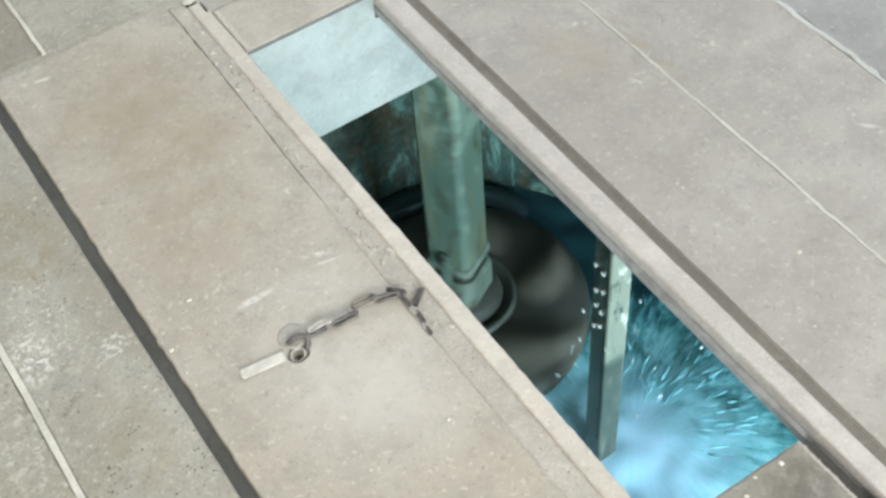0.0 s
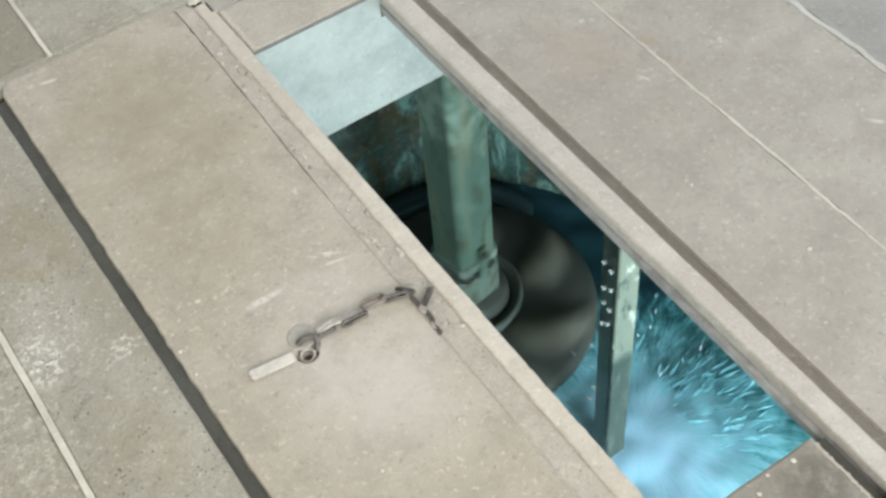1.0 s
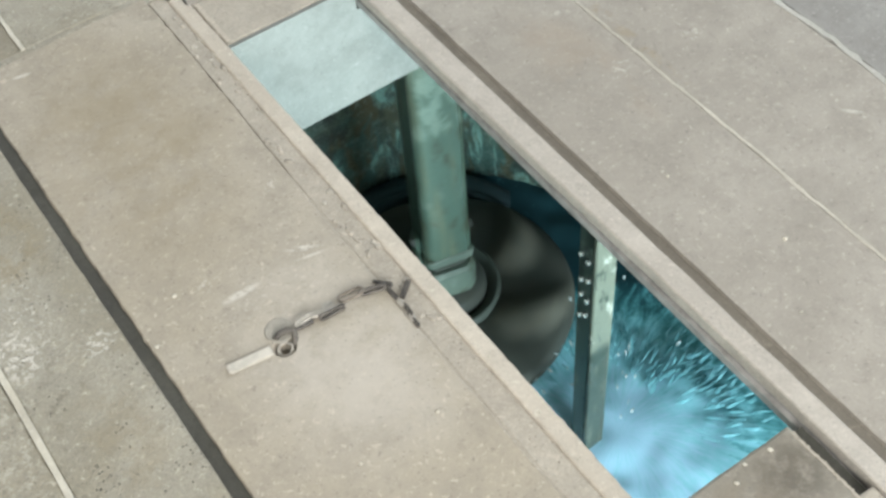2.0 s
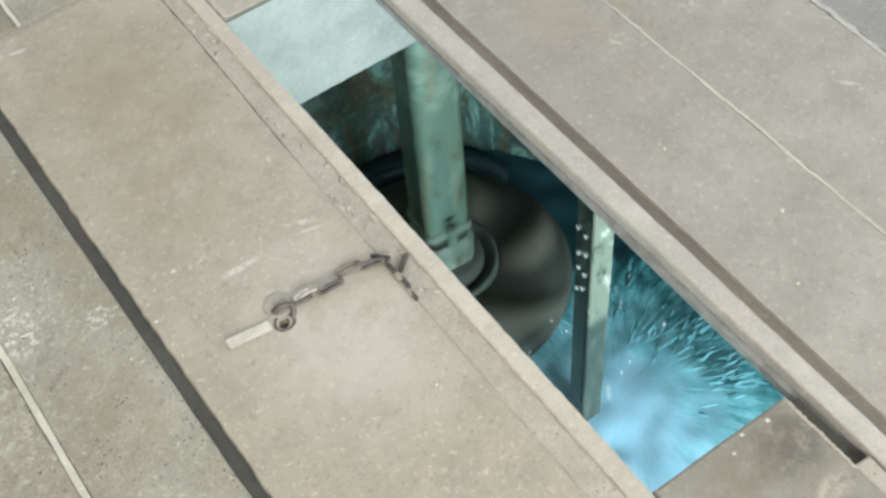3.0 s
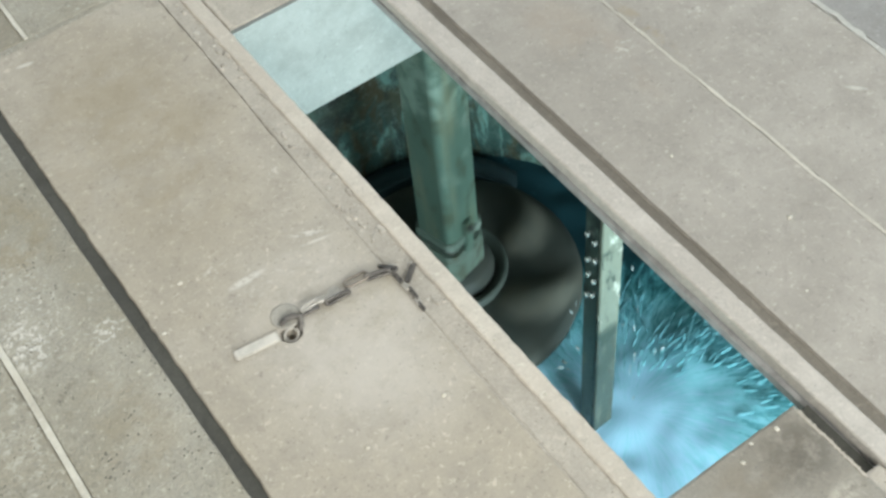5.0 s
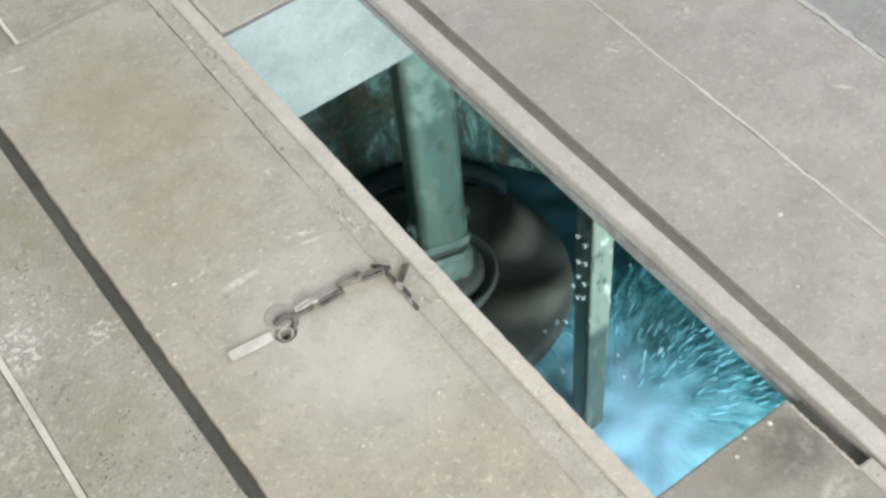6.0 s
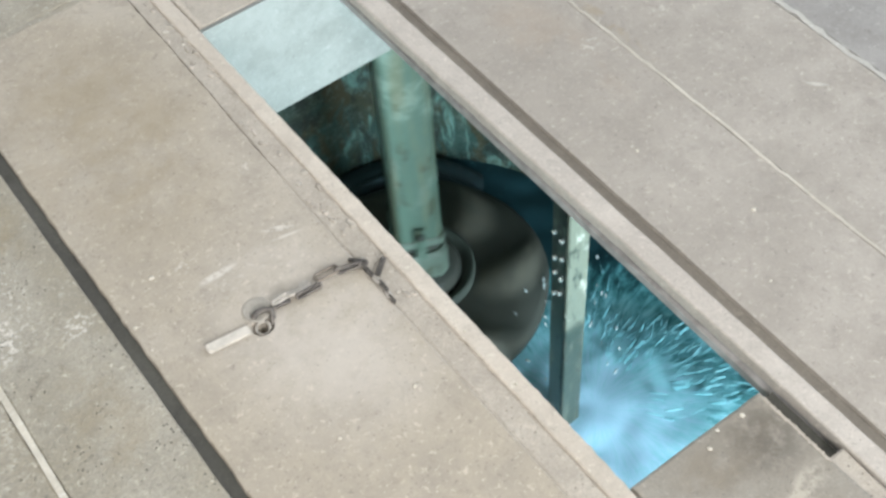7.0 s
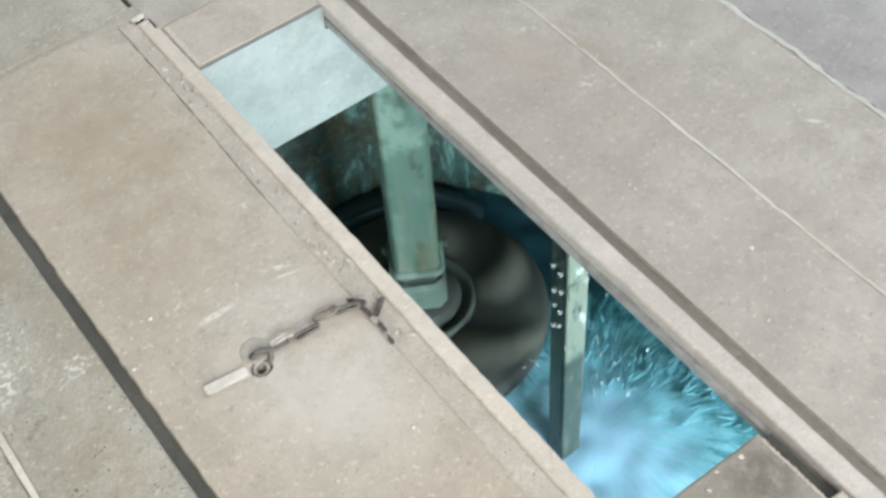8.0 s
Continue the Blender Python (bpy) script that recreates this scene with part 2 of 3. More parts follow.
def painted(name, paint, worn, dark, amount=0.5, wet_from=None, drips_from=None, k=1.0):
    m = Mat(name, "object")
    color = m.mix(m.ramp(m.noise(5, 4, 0.6, m.scaled((1, 1, 0.4))), 0.35, 0.68), paint, tuple(c * 0.72 for c in paint))
    flake = m.ramp(m.noise(16 * k, 6, 0.7, m.scaled((1, 1, 0.5))), 0.55, 0.63)
    color = m.mix(m.calc("MULTIPLY", flake, amount), color, worn)
    rust = m.ramp(m.noise(23 * k, 5, 0.7, m.scaled((1, 1, 0.35), (4, 2, 1))), 0.54, 0.64)
    color = m.mix(m.calc("MULTIPLY", rust, 0.85), color, dark)
    if drips_from is not None:
        z = m.node("ShaderNodeSeparateXYZ")
        m.link(m.p, z.inputs[0])
        run = m.ramp(m.calc("ADD", z.outputs[2], m.calc("MULTIPLY", m.noise(28, 4, 0.7, m.scaled((1, 1, 0.3))), 0.22)), drips_from + 0.11, drips_from + 0.15)
        splash = m.ramp(m.noise(22, 6, 0.75, m.scaled((1, 1, 0.6), (2, 5, 1))), 0.46, 0.56)
        color = m.mix(m.calc("MULTIPLY", m.calc("MULTIPLY", run, splash), 0.42), color, (0.24, 0.32, 0.265))
        edge = m.ramp(m.noise(9, 4, 0.6, m.scaled((3, 3, 0.25), (7, 1, 3))), 0.5, 0.64)
        color = m.mix(m.calc("MULTIPLY", edge, 0.5), color, (0.15, 0.145, 0.085))
    if wet_from is not None:
        z = m.node("ShaderNodeSeparateXYZ")
        m.link(m.p, z.inputs[0])
        dark = m.mix(m.ramp(m.noise(20, 5, 0.7, m.scaled((1.6, 1.6, 0.3), (1, 6, 2))), 0.5, 0.64), dark, tuple(c * 0.55 for c in paint))
        tide = m.calc("ADD", z.outputs[2], m.calc("MULTIPLY", m.noise(14, 3), 0.12))
        color = m.mix(m.calc("MULTIPLY", m.ramp(tide, wet_from + 0.05, wet_from), 0.9), color, dark)
    return m.done(color, m.ramp(flake, 0, 1, 0.38, 0.62), m.noise(70, 4), 0.25, 0.003)


M_SHAFT = painted("worn_green_paint", (0.080, 0.130, 0.100), (0.135, 0.180, 0.145), (0.040, 0.046, 0.026), 0.6, drips_from=-0.62)
M_COUPLING = painted("pale_worn_green_paint", (0.118, 0.158, 0.128), (0.20, 0.24, 0.205), (0.05, 0.05, 0.03), 0.6)
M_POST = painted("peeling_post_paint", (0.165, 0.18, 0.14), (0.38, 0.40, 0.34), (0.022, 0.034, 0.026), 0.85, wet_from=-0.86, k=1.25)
# shade on the post's side faces is put into this darker colour
M_POST_SIDE = painted("shade_toned_wet_steel", (0.048, 0.070, 0.058), (0.15, 0.185, 0.155), (0.022, 0.030, 0.026), 0.75, k=1.3)


def plain_metal(name, a, b, rough=0.5, metal=0.6, scale=60):
    m = Mat(name, "object")
    n = m.noise(scale, 5, 0.7)
    return m.done(m.mix(m.ramp(n, 0.35, 0.65), a, b), m.ramp(n, 0.3, 0.7, rough * 0.7, min(1, rough * 1.3)), n, 0.3, 0.001, metal)


M_CHAIN = plain_metal("rusty_chain_steel", (0.055, 0.050, 0.046), (0.19, 0.175, 0.155), 0.6, 0.3)
M_CHAIN_LIGHT = plain_metal("dusty_chain_steel", (0.36, 0.34, 0.30), (0.52, 0.49, 0.44), 0.6, 0.2)
M_FLANGE = plain_metal("worn_flange_steel", (0.33, 0.32, 0.305), (0.46, 0.45, 0.435), 0.5, 0.25, 40)
M_CHAIN_BROWN = plain_metal("thin_brown_chain_wire", (0.16, 0.135, 0.11), (0.27, 0.235, 0.195), 0.6, 0.2)
M_WASHER = plain_metal("dusty_grey_plate", (0.30, 0.285, 0.25), (0.39, 0.365, 0.315), 0.8, 0.0, 90)
M_STRAP = plain_metal("pale_dusty_strap", (0.50, 0.475, 0.42), (0.63, 0.595, 0.53), 0.65, 0.05)
M_BOLT = plain_metal("bright_wet_bolt", (0.5, 0.55, 0.53), (0.75, 0.78, 0.75), 0.25, 0.8)
M_RUNNER = plain_metal("dark_wet_iron", (0.026, 0.031, 0.026), (0.044, 0.046, 0.037), 0.8, 0.0, 14)
M_RUNNER_PALE = plain_metal("worn_blade_iron", (0.048, 0.050, 0.040), (0.078, 0.074, 0.056), 0.85, 0.0, 18)
M_RIM = plain_metal("worn_green_grey_rim", (0.036, 0.046, 0.039), (0.070, 0.084, 0.070), 0.8, 0.0, 25)
M_CASING = plain_metal("blue_green_casing_paint", (0.020, 0.044, 0.054), (0.034, 0.064, 0.074), 0.8, 0.0, 20)

JET = (0.60, 0.67)
WATER_Z = -1.36


def foam_water():
    m = Mat("foaming_water")
    z = m.node("ShaderNodeSeparateXYZ")
    m.link(m.p, z.inputs[0])

    def reach(x, y):
        dx, dy = m.calc("SUBTRACT", z.outputs[0], x), m.calc("SUBTRACT", z.outputs[1], y)
        return dx, dy, m.calc("SQRT", m.calc("ADD", m.calc("MULTIPLY", dx, dx), m.calc("MULTIPLY", dy, dy)))

    dx, dy, r = reach(*JET)
    angle = m.calc("ADD", m.calc("ARCTAN2", dy, dx), m.calc("MULTIPLY", r, 0.7))
    c = m.node("ShaderNodeCombineXYZ")
    m.link(m.calc("MULTIPLY", angle, 9.0), c.inputs[0])
    m.link(m.calc("MULTIPLY", r, 7.0), c.inputs[1])
    streak = m.noise(1.9, 5, 0.62, c.outputs[0], 0.7)
    churn = m.noise(14, 6, 0.7, None, 1.2)
    body = m.calc("ADD", m.calc("MULTIPLY", streak, 0.62), m.calc("MULTIPLY", churn, 0.38))
    _, _, far = reach(0.50, 0.62)
    fade = m.calc("ADD", m.ramp(far, 0.10, 0.50, 0.30, -0.06), m.ramp(far, 0.46, 0.66, 0.0, -0.22))
    level = m.calc("ADD", body, fade)
    deep = m.mix(m.ramp(far, 0.40, 0.62), (0.030, 0.120, 0.130), (0.013, 0.042, 0.052))
    color = m.mix(m.ramp(level, 0.30, 0.46), deep, (0.085, 0.265, 0.295))
    color = m.mix(m.ramp(level, 0.42, 0.58), color, (0.20, 0.45, 0.52))
    color = m.mix(m.ramp(level, 0.54, 0.86), color, (0.325, 0.515, 0.66))
    height = m.calc("MULTIPLY", m.calc("MULTIPLY", body, m.ramp(far, 0.10, 0.40)), m.ramp(far, 0.66, 0.46, 0.25, 1.0))
    return m.done(color, m.ramp(level, 0.3, 0.6, 0.3, 0.75), height, 0.12, 0.010, spec=0.2)


M_WATER = foam_water()


def foam_piece_material():
    m = Mat("white_foam", "object")
    n = m.noise(45, 5, 0.7)
    return m.done(m.mix(m.ramp(n, 0.35, 0.65), (0.11, 0.31, 0.35), (0.20, 0.42, 0.48)), 0.85, n, 0.4, 0.003, spec=0.15)


M_FOAM = foam_piece_material()
_drop = Mat("clear_drop", "object")
_drop.b.inputs["Transmission Weight"].default_value = 0.5
M_DROP = _drop.done((0.85, 0.95, 0.97), 0.08)

# ---- mesh helpers ----


def finish(name, bm, material, smooth=False):
    bmesh.ops.recalc_face_normals(bm, faces=bm.faces[:])
    me = bpy.data.meshes.new(name)
    bm.to_mesh(me)
    bm.free()
    me.materials.append(material)
    for p in me.polygons:
        p.use_smooth = smooth
    return me


def part(name, bm, material, parent=None, label="", smooth=False):
    ob = new(name, finish(name, bm, material, smooth))
    if parent is not None:
        ob.parent = parent
    return tagged(ob, label)


def box(x0, x1, y0, y1, z0, z1, bevel=0.0, segments=2, bm=None):
    b = bmesh.new()
    bmesh.ops.create_cube(b, size=1)
    for v in b.verts:
        v.co = Vector((x0 + (v.co.x + 0.5) * (x1 - x0), y0 + (v.co.y + 0.5) * (y1 - y0), z0 + (v.co.z + 0.5) * (z1 - z0)))
    if bevel:
        bmesh.ops.bevel(b, geom=b.edges[:], offset=bevel, segments=segments, affect="EDGES")
    if bm is None:
        return b
    me = bpy.data.meshes.new("joined")
    b.to_mesh(me)
    b.free()
    bm.from_mesh(me)
    bpy.data.meshes.remove(me)
    return bm


def wobble(x, y, k, amount):
    return amount * noise.noise(Vector((x * 21 + k * 7.3, y * 21 - k * 3.1, k)))


def outline(x0, x1, y0, y1, step, jitter, k, rounded=0.0):
    """A rectangle's edge as points, slightly uneven, anticlockwise, with the corner at x0, y1 rounded if asked."""
    pts = []

    def run(ax, ay, bx, by):
        n = max(2, min(200, int(math.hypot(bx - ax, by - ay) / step)))
        for i in range(n):
            pts.append((ax + (bx - ax) * i / n, ay + (by - ay) * i / n))

    run(x0, y0, x1, y0), run(x1, y0, x1, y1)
    if rounded:
        run(x1, y1, x0 + rounded, y1)
        for i in range(6):
            a = math.pi / 2 * (1 + i / 6)
            pts.append((x0 + rounded + rounded * math.cos(a), y1 - rounded + rounded * math.sin(a)))
        run(x0, y1 - rounded, x0, y0)
    else:
        run(x1, y1, x0, y1), run(x0, y1, x0, y0)
    fine = [(x + wobble(x, y, k, jitter * 0.3) + wobble(x * 5, y * 5, k + 2, jitter * 0.7), y + wobble(y, x, k + 5, jitter * 0.3) + wobble(y * 5, x * 5, k + 8, jitter * 0.7)) for x, y in pts]
    return fine


def slab(x0, x1, y0, y1, z0, z1, jitter=0.003, edge=0.004, step=0.02, k=0.0, rounded=0.0, hole=None, bend=None):
    """A cast slab with worn, uneven edges; bend: an edge's x and its shift along y; hole: x, y, radius of a round pocket."""
    bm = bmesh.new()
    line = outline(x0, x1, y0, y1, step, jitter, k, rounded)
    if bend:
        line = [(x + bend[1](y) if abs(x - bend[0]) < 0.008 else x, y) for x, y in line]
    cx, cy = (x0 + x1) / 2, (y0 + y1) / 2
    hx, hy = (x1 - x0) / 2, (y1 - y0) / 2

    def ring(inset, z):
        return [bm.verts.new((x - inset * max(-1, min(1, (x - cx) / hx * 1.02)), y - inset * max(-1, min(1, (y - cy) / hy * 1.02)), z)) for x, y in line]

    rings = [ring(edge * 1.1, z1), ring(edge * 0.3, z1 - edge * 0.35), ring(0, z1 - edge * 1.2), ring(0, z0)]
    n = len(line)
    for a, b in zip(rings, rings[1:]):
        for i in range(n):
            bm.faces.new((a[i], a[(i + 1) % n], b[(i + 1) % n], b[i]))
    bm.faces.new(rings[-1])
    if not hole:
        bm.faces.new(rings[0])
        return bm
    hx0, hy0, hr = hole
    loops = []
    for rr, z in ((hr, z1), (hr * 0.92, z1 - 0.004), (hr * 0.72, z1 - 0.013), (hr * 0.36, z1 - 0.016), (hr * 0.28, z1 - 0.034)):
        loops.append([bm.verts.new((hx0 + rr * math.cos(i * math.tau / 20), hy0 + rr * math.sin(i * math.tau / 20), z)) for i in range(20)])
    for a, b in zip(loops, loops[1:]):
        for i in range(20):
            bm.faces.new((a[i], a[(i + 1) % 20], b[(i + 1) % 20], b[i]))
    bm.faces.new(loops[-1])
    edges = [e for e in bm.edges if len(e.link_faces) == 1]
    bmesh.ops.triangle_fill(bm, use_beauty=True, edges=edges)
    return bm


def ribbon(points, width, z0, z1, k, rough=0.35):
    """A raised strip of mortar along points, with uneven sides."""
    bm = bmesh.new()
    rows = []
    for i, (x, y) in enumerate(points):
        ax, ay = points[max(0, i - 1)]
        bx, by = points[min(len(points) - 1, i + 1)]
        d = Vector((by - ay, ax - bx)).normalized()
        w1 = width / 2 * (1 + rough * noise.noise(Vector((i * 0.7, k, 0))) * 2)
        w2 = width / 2 * (1 + rough * noise.noise(Vector((i * 0.7, k, 9))) * 2)
        rows.append([bm.verts.new((x + d.x * s, y + d.y * s, z)) for s, z in ((-w1, z0), (-w1 * 0.7, z1), (w2 * 0.7, z1), (w2, z0))])
    for a, b in zip(rows, rows[1:]):
        for i in range(3):
            bm.faces.new((a[i], a[i + 1], b[i + 1], b[i]))
        bm.faces.new((a[3], a[0], b[0], b[3]))
    bm.faces.new(rows[0]), bm.faces.new(rows[-1])
    return bm


def line_points(x, y0, y1, k, amount, n=90):
    return [(x + amount * noise.noise(Vector((i * 0.16, k, 1))) + amount * 0.4 * noise.noise(Vector((i * 0.7, k, 3))), y0 + (y1 - y0) * i / n) for i in range(n + 1)]


def tube(points, radius, sides=8, closed=False):
    bm = bmesh.new()
    n = len(points)
    rings = []
    up = Vector((0.02, 0.03, 1))
    for i, p in enumerate(points):
        a = points[i - 1] if (closed or i) else p
        b = points[(i + 1) % n] if (closed or i < n - 1) else p
        d = (Vector(b) - Vector(a)).normalized()
        s = d.cross(up).normalized()
        u = s.cross(d).normalized()
        rings.append([bm.verts.new(Vector(p) + radius * (math.cos(j * math.tau / sides) * s + math.sin(j * math.tau / sides) * u)) for j in range(sides)])
    for i in range(n if closed else n - 1):
        a, b = rings[i], rings[(i + 1) % n]
        for j in range(sides):
            bm.faces.new((a[j], a[(j + 1) % sides], b[(j + 1) % sides], b[j]))
    if not closed:
        bm.faces.new(rings[0]), bm.faces.new(rings[-1])
    return bm


def lathe(profile, sides=48):
    """A turned solid about z from (radius, z) pairs, from the axis to the axis."""
    bm = bmesh.new()
    rings = []
    for r, z in profile:
        if r < 1e-6:
            rings.append([bm.verts.new((0, 0, z))])
        else:
            rings.append([bm.verts.new((r * math.cos(i * math.tau / sides), r * math.sin(i * math.tau / sides), z)) for i in range(sides)])
    for a, b in zip(rings, rings[1:]):
        for i in range(sides):
            j = (i + 1) % sides
            if len(a) == 1 and len(b) > 1:
                bm.faces.new((a[0], b[i], b[j]))
            elif len(b) == 1 and len(a) > 1:
                bm.faces.new((a[i], a[j], b[0]))
            elif len(a) > 1:
                bm.faces.new((a[i], a[j], b[j], b[i]))
    return bm


# ---- the hall around: walls, ceiling, windows ----
R = 3.5


def structure(name, bm, material, label=""):
    return tagged(part(name, bm, material, None, label), kind="structure")


def wall_with_window(name, along_x, at, thick):
    bm = bmesh.new()
    for a0, a1, z0, z1 in ((-R, -1.95, -0.1, 3.3), (1.95, R, -0.1, 3.3), (-1.95, 1.95, -0.1, 0.95), (-1.95, 1.95, 2.85, 3.3)):
        if along_x:
            box(a0, a1, at, at + thick, z0, z1, bm=bm)
        else:
            box(at, at + thick, a0 + 0.3, a1 + 0.3, z0, z1, bm=bm)
    return structure(name, bm, M_PLASTER, "white plastered hall wall with a wide window opening")


wall_with_window("wall_north", True, R, 0.3)
wall_with_window("wall_east", False, R, 0.3)
# opening in this unseen wall is added to go with the south fill
wall_with_window("wall_south", True, -R - 0.3, 0.3)
structure("wall_west", box(-R - 0.2, -R, -R, R, -0.1, 3.3), M_PLASTER, "plain white plastered hall wall")
structure("ceiling", box(-R - 0.2, R + 0.3, -R - 0.3, R + 0.3, 3.3, 3.5), M_PLASTER, "plain white plastered hall ceiling")

# ---- the floor in slabs ----
floor = tagged(new("floor"), "brown-grey worn concrete floor cast in long slabs", kind="structure")
FLOOR_SLABS = (
    (-R, -0.604, -R, 1.335, 1.0, M_ROUGH), (-0.594, -0.4225, -R, 1.335, 2.0, M_ROUGH),
    (-R, -0.297, 1.345, R, 3.0, M_BACK), (-0.290, -0.020, 1.345, R, 4.0, M_ROUGH),
    (-0.012, 0.258, 1.262, R, 5.0, M_RIGHT),
    (0.317, 0.540, -R, R, 6.0, M_RIGHT), (0.546, 0.811, -R, R, 7.0, M_RIGHT), (0.822, R, -R, R, 8.0, M_FAR),
    (-0.395, 0.300, -R, -1.20, 9.0, M_COVER),
)
for x0, x1, y0, y1, k, material in FLOOR_SLABS:
    worn = 0.0008 if x0 > 0.3 else 0.003
    part("concrete_slab", slab(x0, x1, y0, y1, -0.09, 0.0, 0.002, worn, 0.03, k), material, floor)
part("edge_strip", ribbon(line_points(-0.599, -R, 1.34, 1.0, 0.002), 0.014, -0.06, 0.002, 1.0, 0.15), M_PALE, floor, "pale thin joint strip between slabs")
part("edge_strip", ribbon(line_points(-0.2935, 1.345, R, 2.0, 0.002), 0.011, -0.06, 0.002, 2.0, 0.2), M_PALE, floor, "pale thin joint strip between slabs")
part("mortar_joint", ribbon(line_points(0.543, -R, R, 3.0, 0.0035, 400), 0.0078, -0.06, 0.0007, 3.0, 0.5), M_MORTAR, floor, "pale uneven mortar line between slabs")
part("mortar_joint", ribbon(line_points(0.8165, -R, R, 5.0, 0.006, 400), 0.0135, -0.06, 0.0010, 5.0, 0.55), M_WHITE, floor, "whitish wide mortar line between slabs")
part("joint_fill", box(-0.430, -0.390, -R, 1.30, -0.085, -0.011), M_GROOVE, floor, "dark dirt in the open joint")
part("joint_fill", box(-0.610, -0.010, 1.318, 1.350, -0.065, -0.0015), M_ROUGH, floor)
part("joint_fill", box(-0.03, 0.27, -1.24, -1.15, -0.065, -0.006), M_GROOVE, floor)

# the rim of the opening


def rim_shift(y):
    u = max(0.0, min(1.0, (y - 0.60) / 0.60))
    return 0.010 * u * u * (3 - 2 * u)


def bar_shift(y):
    u = max(0.0, min(1.0, (0.75 - y) / 0.75))
    return 0.007 * u * u * (3 - 2 * u)


rim = tagged(new("opening_rim"), "concrete and steel rim round the open floor hatch", kind="structure")
part("rim_edge", slab(-0.030, 0.0, -1.2, 1.30, -0.07, 0.0, 0.0026, 0.004, 0.008, 12.0), M_LIP, rim, "pale worn edge of the opening")
part("rim_ledge", slab(-0.0703, -0.0285, -1.2, 1.32, -0.075, -0.0035, 0.0025, 0.003, 0.010, 13.0, bend=(-0.0703, rim_shift)), M_LEDGE, rim, "chipped rough ledge beside the edge")
part("joint_fill", box(-0.0730, -0.0680, -1.2, 0.86, -0.0735, -0.0044), M_LEDGE, rim, "dirt in the narrow joint")
part("rim_bar", slab(0.257, 0.298, -1.2, R, -0.022, 0.0, 0.0020, 0.004, 0.016, 14.0, bend=(0.257, bar_shift)), M_BAR, rim, "dusty raised bar along the opening")
part("bar_flange", box(0.2585, 0.318, -R, R, -0.056, -0.0225, 0.009), M_FLANGE, rim, "pale lower flange under the bar")
part("joint_fill", box(0.2985, 0.3165, -R, R, -0.0223, -0.0095), M_SLOT, rim, "dark dirt in the groove beside the bar")

_lump = bmesh.new()
bmesh.ops.create_icosphere(_lump, subdivisions=3, radius=1.0)
for v in _lump.verts:
    v.co *= 1 + 0.8 * noise.noise(v.co * 2.2)
    v.co = Vector((-0.020 + v.co.x * 0.012, 1.312 + v.co.y * 0.008, v.co.z * 0.0035))
_r = random.Random(31)
for _i in range(46):
    _y = _r.uniform(0.42, 1.26)
    _bm = bmesh.new()
    bmesh.ops.create_icosphere(_bm, subdivisions=2, radius=1.0)
    _a, _b = _r.uniform(0.003, 0.0095), _r.uniform(0.002, 0.005)
    for v in _bm.verts:
        v.co *= 1 + 0.7 * noise.noise(v.co * 1.9 + Vector((_i * 3.3, 0, 0)))
        v.co = Vector((v.co.x * _b, v.co.y * _a, v.co.z * 0.0013))
    _ob = part("mortar_chip", _bm, (M_LEDGE, M_LIP, M_MORTAR, M_LEDGE)[_i % 4], rim, "", True)
    _ob.matrix_basis = pose(_r.choice((-0.034, -0.037, -0.046, -0.055, -0.062)) + rim_shift(_y) * 0.6, _y, -0.0034, 0, 0, _r.uniform(-40, 40))
part("mortar_lump", _lump, M_PALE, rim, "pale broken mortar lump at the rim's corner", True)

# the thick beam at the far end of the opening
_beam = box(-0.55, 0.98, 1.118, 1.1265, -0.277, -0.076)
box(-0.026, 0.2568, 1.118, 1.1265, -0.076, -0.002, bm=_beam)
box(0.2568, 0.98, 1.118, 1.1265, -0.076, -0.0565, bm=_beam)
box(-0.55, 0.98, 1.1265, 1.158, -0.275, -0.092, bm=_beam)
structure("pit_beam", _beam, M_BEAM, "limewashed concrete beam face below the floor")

# ---- cover slabs ----


def cover_slab():
    ob = part("cover_slab", slab(-0.4015, -0.0715, -1.2, 1.333, -0.074, 0.0, 0.0035, 0.003, 0.010, 20.0, rounded=0.035, hole=(-0.244, 0.5215, 0.0185), bend=(-0.0715, rim_shift)), M_COVER)
    return tagged(ob, "worn brown concrete cover slab with a lifting pocket", "cover slab")


def far_cover():
    ob = part("hatch_cover", slab(0.0006, 0.2565, 1.1275, 1.2612, -0.09, 0.0, 0.002, 0.003, 0.015, 21.0), M_LEDGE)
    part("mortar_edge", ribbon(line_points(0.0068, 1.134, 1.256, 35.0, 0.003, 36), 0.0105, -0.010, 0.0010, 35.0, 0.6), M_LIP, ob, "pale broken mortar along the cover's edge")
    return tagged(ob, "short pale chipped concrete cover at the hatch's far end", "hatch cover")


def near_cover():
    ob = part("hatch_cover", slab(0.003, 0.236, -1.15, 0.0, -0.05, 0.0, 0.002, 0.005, 0.02, 22.0), M_NEAR)
    part("worn_arris", ribbon(line_points(0.2318, -0.135, -0.012, 31.0, 0.002, 40), 0.0062, -0.010, 0.0009, 31.0, 0.7), M_LEDGE, ob, "pale worn edge beside the slot")
    return tagged(ob, "dark-stained concrete cover beside the open hatch", "hatch cover")


cover_slab(), far_cover(), near_cover()
part("joint_fill", slab(0.230, 0.262, -1.2, -0.128, -0.06, -0.004, 0.004, 0.004, 0.02, 23.0), M_LEDGE, floor)
part("joint_fill", box(0.232, 0.260, -0.13, -0.006, -0.060, -0.022), M_GROOVE, floor, "dark dirt in the slot beside the cover")

# ---- the chain ----


